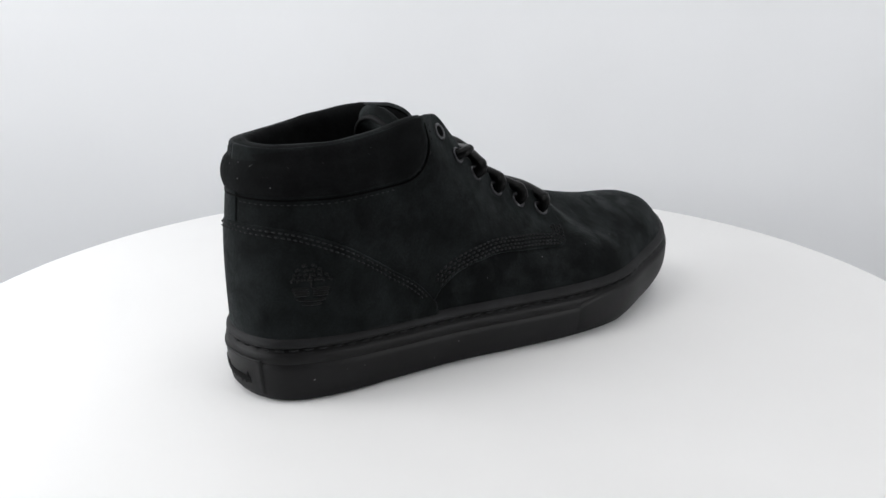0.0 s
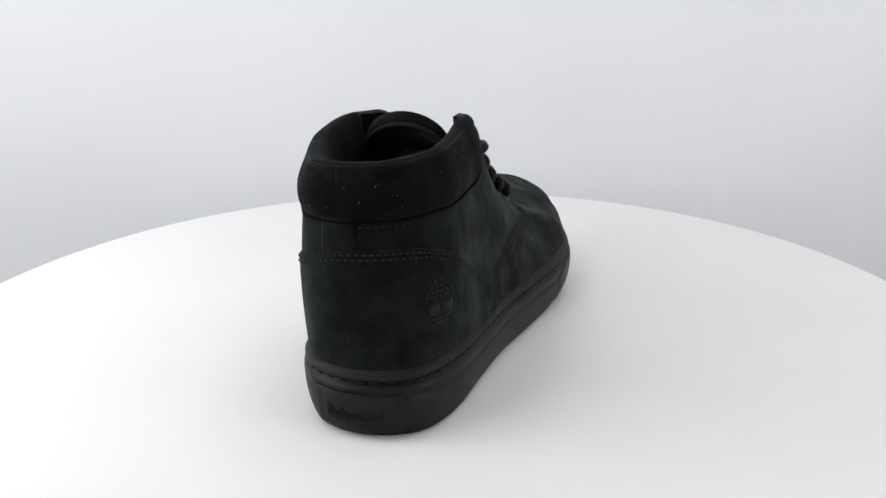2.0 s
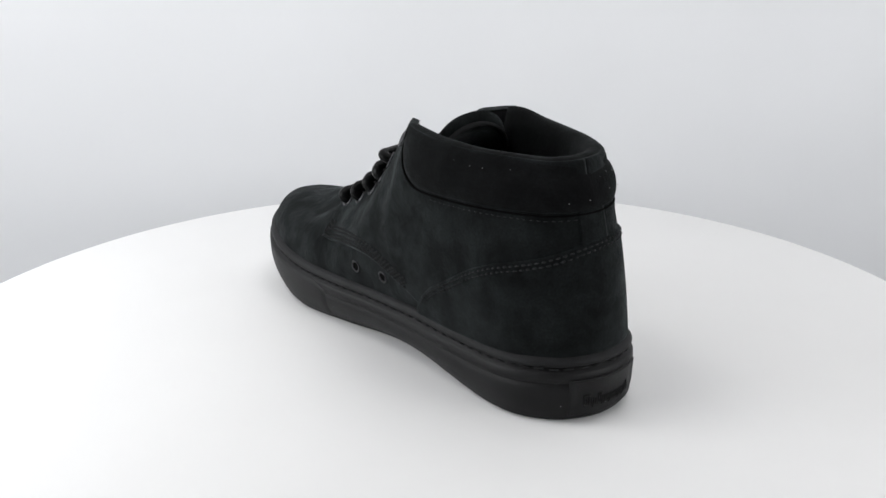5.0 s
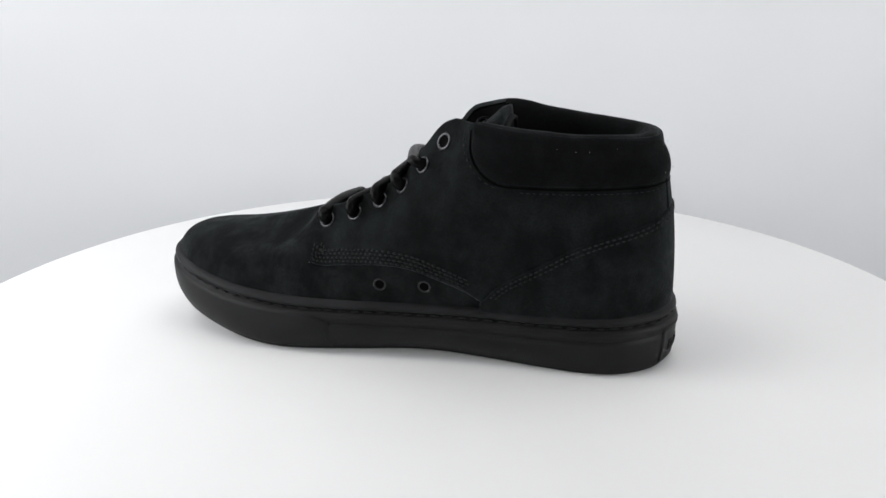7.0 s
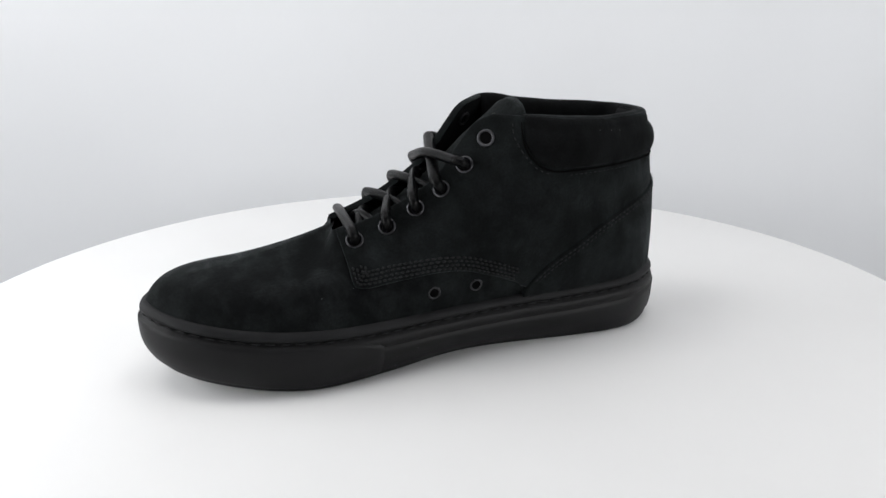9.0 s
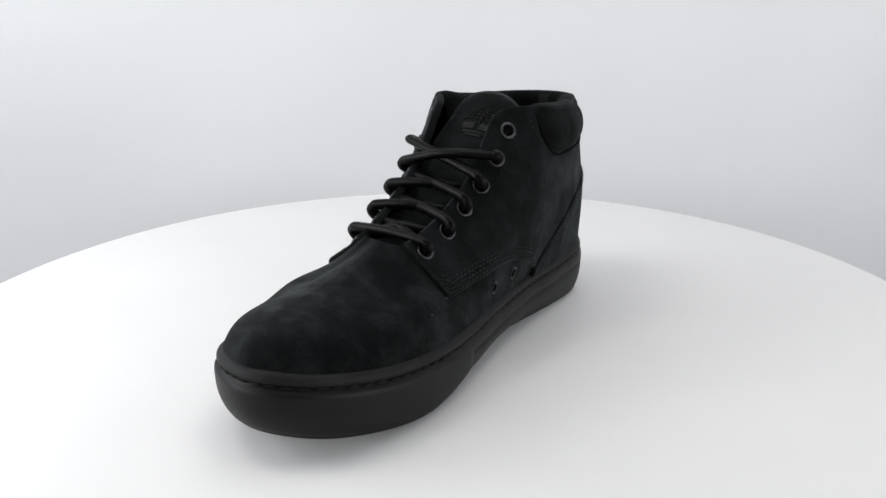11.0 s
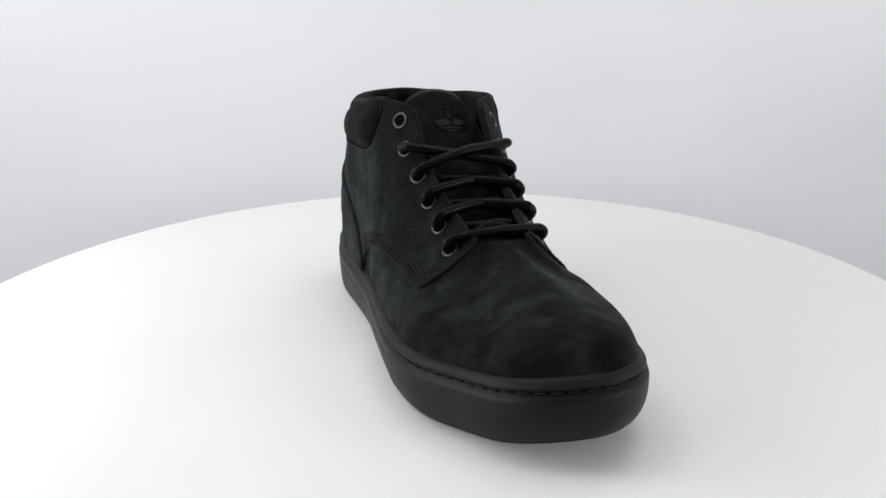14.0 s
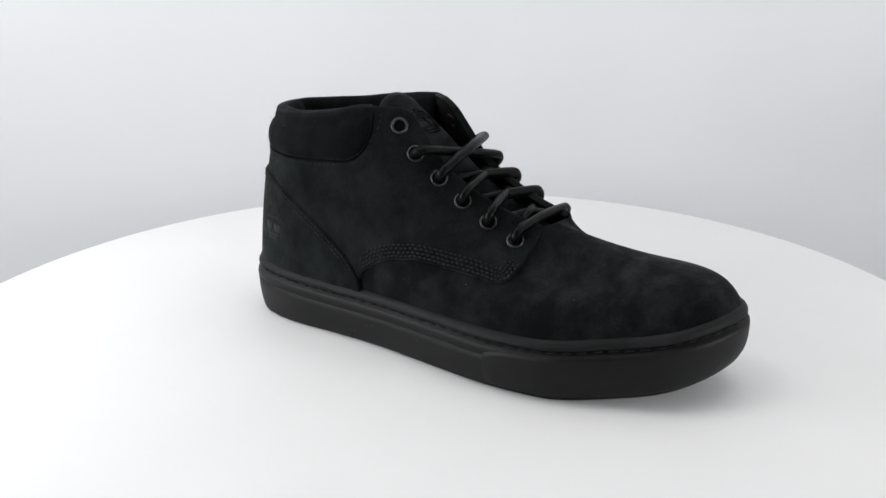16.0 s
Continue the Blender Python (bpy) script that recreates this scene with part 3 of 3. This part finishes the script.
def shoe_collar(parent):
    cols = []
    for s in np.linspace(0, 1, 120):
        i = IA + (IB - IA) * s
        e = min(s, 1 - s)
        grow = min(1.0, e / 0.11)
        grow = math.sqrt(max(0.0, 1 - (1 - grow) ** 2))
        v_seam = 1 - (0.285 - 0.03 * math.sin(math.pi * s)) * (0.10 + 0.90 * grow)
        n2 = NOR[int(round(i)) % N]
        n = np.array([n2[0], n2[1], 0.0])
        up = np.array([0, 0, 1.0])
        foot = upper(i, v_seam, 1.2)
        rim = upper(i, 1.0)
        r = 4.5 + 3.0 * grow
        wob = 0.3 * math.sin(i * 0.21) + 0.2 * math.sin(i * 0.43 + 1)
        heel = max(0.0, 1 - abs(i - N) / 28.0)
        shoulder = rim + n * (4.2 + 0.8 * grow - 2.4 * heel) - up * (r - 1.0)
        sec = [upper(i, v_seam - 0.004, -1.0)]
        for q in np.linspace(0, 1, 10):
            b = foot * (1 - q) + shoulder * q
            sec.append(b + n * (3.8 - 0.6 * heel + wob) * grow * math.sin(math.pi * q) ** 0.6)
        c = shoulder - n * r
        for q in np.linspace(0.12, 1, 9):
            sec.append(c + n * r * math.cos(q * math.pi) * (1.0 if q < 0.5 else 0.8) + up * (r + wob * 0.5) * math.sin(q * math.pi) ** 0.9)
        end = sec[-1]
        for q in (0.25, 0.5, 0.75, 1.0):
            sec.append(end - n * 4 * math.sin(math.pi * q) - up * 40 * q + n * 2 * q)
        cols.append(sec)
    P = np.transpose(np.array(cols), (1, 0, 2))
    collar = sheet("collar", P, PAD, parent, "padded soft black leather collar")
    # flat strip of smooth leather folded over the rim at the heel
    mid = [k for k in range(len(cols)) if -5.2 < IA + (IB - IA) * k / 119 - N < 4.4]
    rows = []
    for k in mid:
        n2 = NOR[int(round(IA + (IB - IA) * k / 119)) % N]
        back = np.array([n2[0], n2[1], 0.0])
        sec = [np.array(cols[k][q]) for q in range(16, 23)]
        rows.append([sec[0] - back * 0.6] + [p + np.array([0, 0, 0.3 if 0 < q < 3 else 0.0]) - back * (0.0 if q < 2 else 0.6) for q, p in enumerate(sec)] + [sec[-1] + back * 0.6])
    for end in (0, -1):
        low = [p - np.array([0, 0, 1.6]) for p in rows[end]]
        rows = [low] + rows if end == 0 else rows + [low]
    sheet("heel_strip", rows, LINING, collar, "flat black strip folded over the heel rim")


def shoe_lint(parent):
    """A few pale specks of lint and dust that cling to collar and sole."""
    rnd = random.Random(21)
    V, F = [], []
    def speck(p, r):
        base = len(V)
        for d in ((1, 0, 0), (-1, 0, 0), (0, 1, 0), (0, -1, 0), (0, 0, 1), (0, 0, -1)):
            V.append(p + r * rnd.uniform(0.6, 1.2) * np.array(d, float))
        for f in ((0, 2, 4), (2, 1, 4), (1, 3, 4), (3, 0, 4), (2, 0, 5), (1, 2, 5), (3, 1, 5), (0, 3, 5)):
            F.append(tuple(base + q for q in f))
    for _ in range(26):
        speck(wall_point(rnd.uniform(0, N), rnd.uniform(0.2, 0.85), 0.6), rnd.uniform(0.18, 0.38))
    for _ in range(30):
        speck(upper(rnd.uniform(-45, 45), rnd.uniform(0.8, 0.95), 5.2), rnd.uniform(0.15, 0.34))
    for _ in range(16):
        speck(upper(rnd.uniform(0, N), rnd.uniform(0.1, 0.5), 0.3), rnd.uniform(0.15, 0.3))
    tagged(mesh_object("lint", np.array(V) * U, F, LINT, parent, "pale specks of lint"), kind="stuff")


def shoe_tongue(parent):
    rows = []
    for s in np.linspace(0, 1, 30):
        x = 84 - 116 * s
        z = 71 + 72.5 * (0.55 * s + 0.45 * s * s) - 5.0 * math.sin(math.pi * min(1.0, s / 0.85)) ** 1.0
        cy = 4 + 6 * s
        half = (24 + 4 * s) * (1 - 0.13 * max(0.0, (s - 0.82) / 0.18) ** 2)
        row = []
        for q in np.linspace(-1, 1, 21):
            row.append((x - 3 * (1 - q * q) * s, cy + half * math.sin(q * 1.25) / math.sin(1.25), z - 15 * q * q * (0.5 + 0.5 * s) + 2))
        rows.append(row)
    top = np.array(rows)
    bot = top + np.array([-8.0, 0, -4.5])
    tip = (top[-1] + bot[-1]) / 2 + np.array([-3.0, 0, 6.5])
    P = np.vstack([top, (top[-1] * 0.6 + tip * 0.4 + np.array([-0.3, 0, 1.2]))[None], tip[None], bot[::-1]])
    tongue = sheet("tongue", P, NUBUCK, parent, "padded black tongue with embossed emblem", flip=True)
    def on_tongue(x, y):
        s = 0.88 + y / 135.0
        k = min(1.0, max(0.0, s)) * 29
        a = int(min(28, k))
        q = (1 + x / 27.0) * 10
        b = int(min(19, max(0, q)))
        fa, fb = k - a, q - b
        return (top[a][b] * (1 - fa) + top[a + 1][b] * fa) * (1 - fb) + (top[a][b + 1] * (1 - fa) + top[a + 1][b + 1] * fa) * fb + np.array([0.25, 0, 0.25])
    emblem(lambda x, y: on_tongue(x + 3.0, y), tongue, 9.6, PRESSED)
    # stitched binding round the free end, seen from the heel
    edge = [bot[k][0] + np.array([-0.6, 0.6, 0.4]) for k in range(22, 30)] + [bot[29][k] + np.array([-0.8, 0, 1.5]) for k in range(1, 20)] + [bot[k][20] + np.array([-0.6, -0.6, 0.4]) for k in range(29, 21, -1)]
    V, F = tube_mesh([catmull(edge, 90)], 1.7, 1.2, None, 8)
    mesh_object("binding", np.array(V) * U, F, LINING, tongue, "folded black cloth binding")
    c = bot[26][10]
    # a folded cloth label: a low wing, a crease and a square wing
    lab = [[c + np.array([-1.2 - 0.10 * abs(a - 1), a, -19 + b * h]) + np.array([0.55 * h * b, 0, 0]) for b in (0.0, 0.35, 0.7, 1.0)]
           for a, h in ((17, 3), (12, 8), (7, 12), (2, 16), (0.8, 14), (-4, 13.5), (-9, 13), (-14, 12.5))]
    sheet("size_label", lab, LABEL, tongue, "dark grey woven label inside the tongue")


def ring_mesh(c, n, R, r, rows=24, cols=8, flat=0.7):
    n = np.array(n, float)
    t = np.cross(n, (0, 0, 1.0))
    t /= np.linalg.norm(t)
    b = np.cross(n, t)
    P = []
    for q in np.linspace(0, 2 * math.pi, rows, endpoint=False):
        d = math.cos(q) * t + math.sin(q) * b
        P.append([c + d * (R + r * math.cos(k)) + n * r * flat * math.sin(k) for k in np.linspace(0, 2 * math.pi, cols, endpoint=False)])
    return np.array(P)


EYES = {}


def shoe_eyelets(parent):
    for side, pts in (("o", EYE_OUT), ("i", EYE_IN)):
        for k, p in enumerate(pts):
            i, v = upper_near(p)
            c, n = upper(i, v, 2.3), upper_normal(i, v)
            EYES[side, k] = (c, n)
            e = sheet("eyelet", ring_mesh(c, n, 4.35, 0.78), RING, parent, "small dark metal eyelet", wrap_rows=True, wrap_cols=True)
            if k == 5:
                sheet("back_ring", ring_mesh(c - n * 5.7, n, 3.9, 0.8), RING, e, "dark metal ring behind the eyelet", wrap_rows=True, wrap_cols=True)
            # flat black disc: the shade inside the eyelet, put into colour
            P = [[c + (q - c) * 0.99 - n * 0.2 for q in ring_mesh(c, n, rr, 0.01, 24, 3)[:, 0]] for rr in (0.05, 2.2, 4.2)]
            sheet("hole", P, CREVICE_SHADE, e, "black disc standing in for the shaded eyelet hole", wrap_cols=True)


def shoe_vents(parent):
    for p in ((27, 49, 48), (0, 49, 48)):
        i, v = upper_near(np.array(p, float))
        c, n = upper(i, v, 0.5), upper_normal(i, v)
        e = sheet("vent_eyelet", ring_mesh(c, n, 3.4, 0.6), DARK_RING, parent, "small dark vent eyelet", wrap_rows=True, wrap_cols=True)
        # vent opening closed by a black disc in place of its shade
        P = [[q - n * 0.3 for q in ring_mesh(c, n, rr, 0.01, 24, 3)[:, 0]] for rr in (0.05, 1.6, 3.2)]
        sheet("hole", P, CREVICE_SHADE, e, "black disc standing in for the shaded eyelet hole", wrap_cols=True)


def lace_path(a, b, top_a, top_b, lift):
    (ca, na), (cb, nb) = EYES[a], EYES[b]
    across = cb - ca
    across /= np.linalg.norm(across)
    up = na + nb
    up /= np.linalg.norm(up)
    def end(c, n, d, on):
        if on:
            return [c - n * 4, c - n * 0.5 - d * 0.2, c + n * 2.8 + d * 0.2, c + n * 5.6 + d * 1.8, c + n * 7.4 + d * 4.8 + up * 0.6, c + n * 7.8 + d * 9.0 + up * 1.4]
        return [c - n * 4 + d * 3, c - n * 2.4 + d * 8, c + n * 0.6 + d * 13, c + n * 2.6 + d * 17]
    A = end(ca, na, across, top_a)
    B = end(cb, nb, -across, top_b)
    mid = (A[-1] + B[-1]) / 2 + up * lift
    return catmull(A + [mid] + B[::-1], 84)


def shoe_laces(parent):
    runs = [(("o", 0), ("i", 0), True, True, 1.5), (("o", 0), ("i", 1), False, False, 3.5), (("i", 0), ("o", 1), False, False, 2.0),
            (("i", 1), ("o", 2), True, False, 1), (("o", 1), ("i", 2), True, False, 2), (("i", 2), ("o", 3), True, False, 1), (("o", 2), ("i", 3), True, False, 2),
            (("i", 3), ("o", 4), True, True, 0.5), (("o", 3), ("i", 4), True, True, 5)]
    V, F = tube_mesh([lace_path(*r) for r in runs], 3.5, 2.9, None, 12)
    mesh_object("lace", np.array(V) * U, F, CORD, parent, "waxed round black lace, criss-crossed")


shoe = new("shoe")
tagged(shoe, "black nubuck ankle-high lace-up shoe with black rubber sole", "shoe")
shoe_sole(shoe)
shoe_sole_details(shoe)
shoe_upper(shoe)
shoe_panels(shoe)
shoe_collar(shoe)
shoe_tongue(shoe)
shoe_lint(shoe)
shoe_eyelets(shoe)
shoe_vents(shoe)
shoe_laces(shoe)


# ---- what moves: the disc turns and carries the shoe ----
def heading(t):
    return 36.17 + 18.414 * t - math.degrees(9.84e-5) * (t - 8) ** 2


def motions():
    times = [0.5 * k for k in range(33)]
    walk(shoe, [(t, pose(0, 0, 0, 0, 0, heading(t))) for t in times])
    walk(table, [(t, pose(-0.0075, 0.0028, 0, 0, 0, heading(t))) for t in times])


motions()
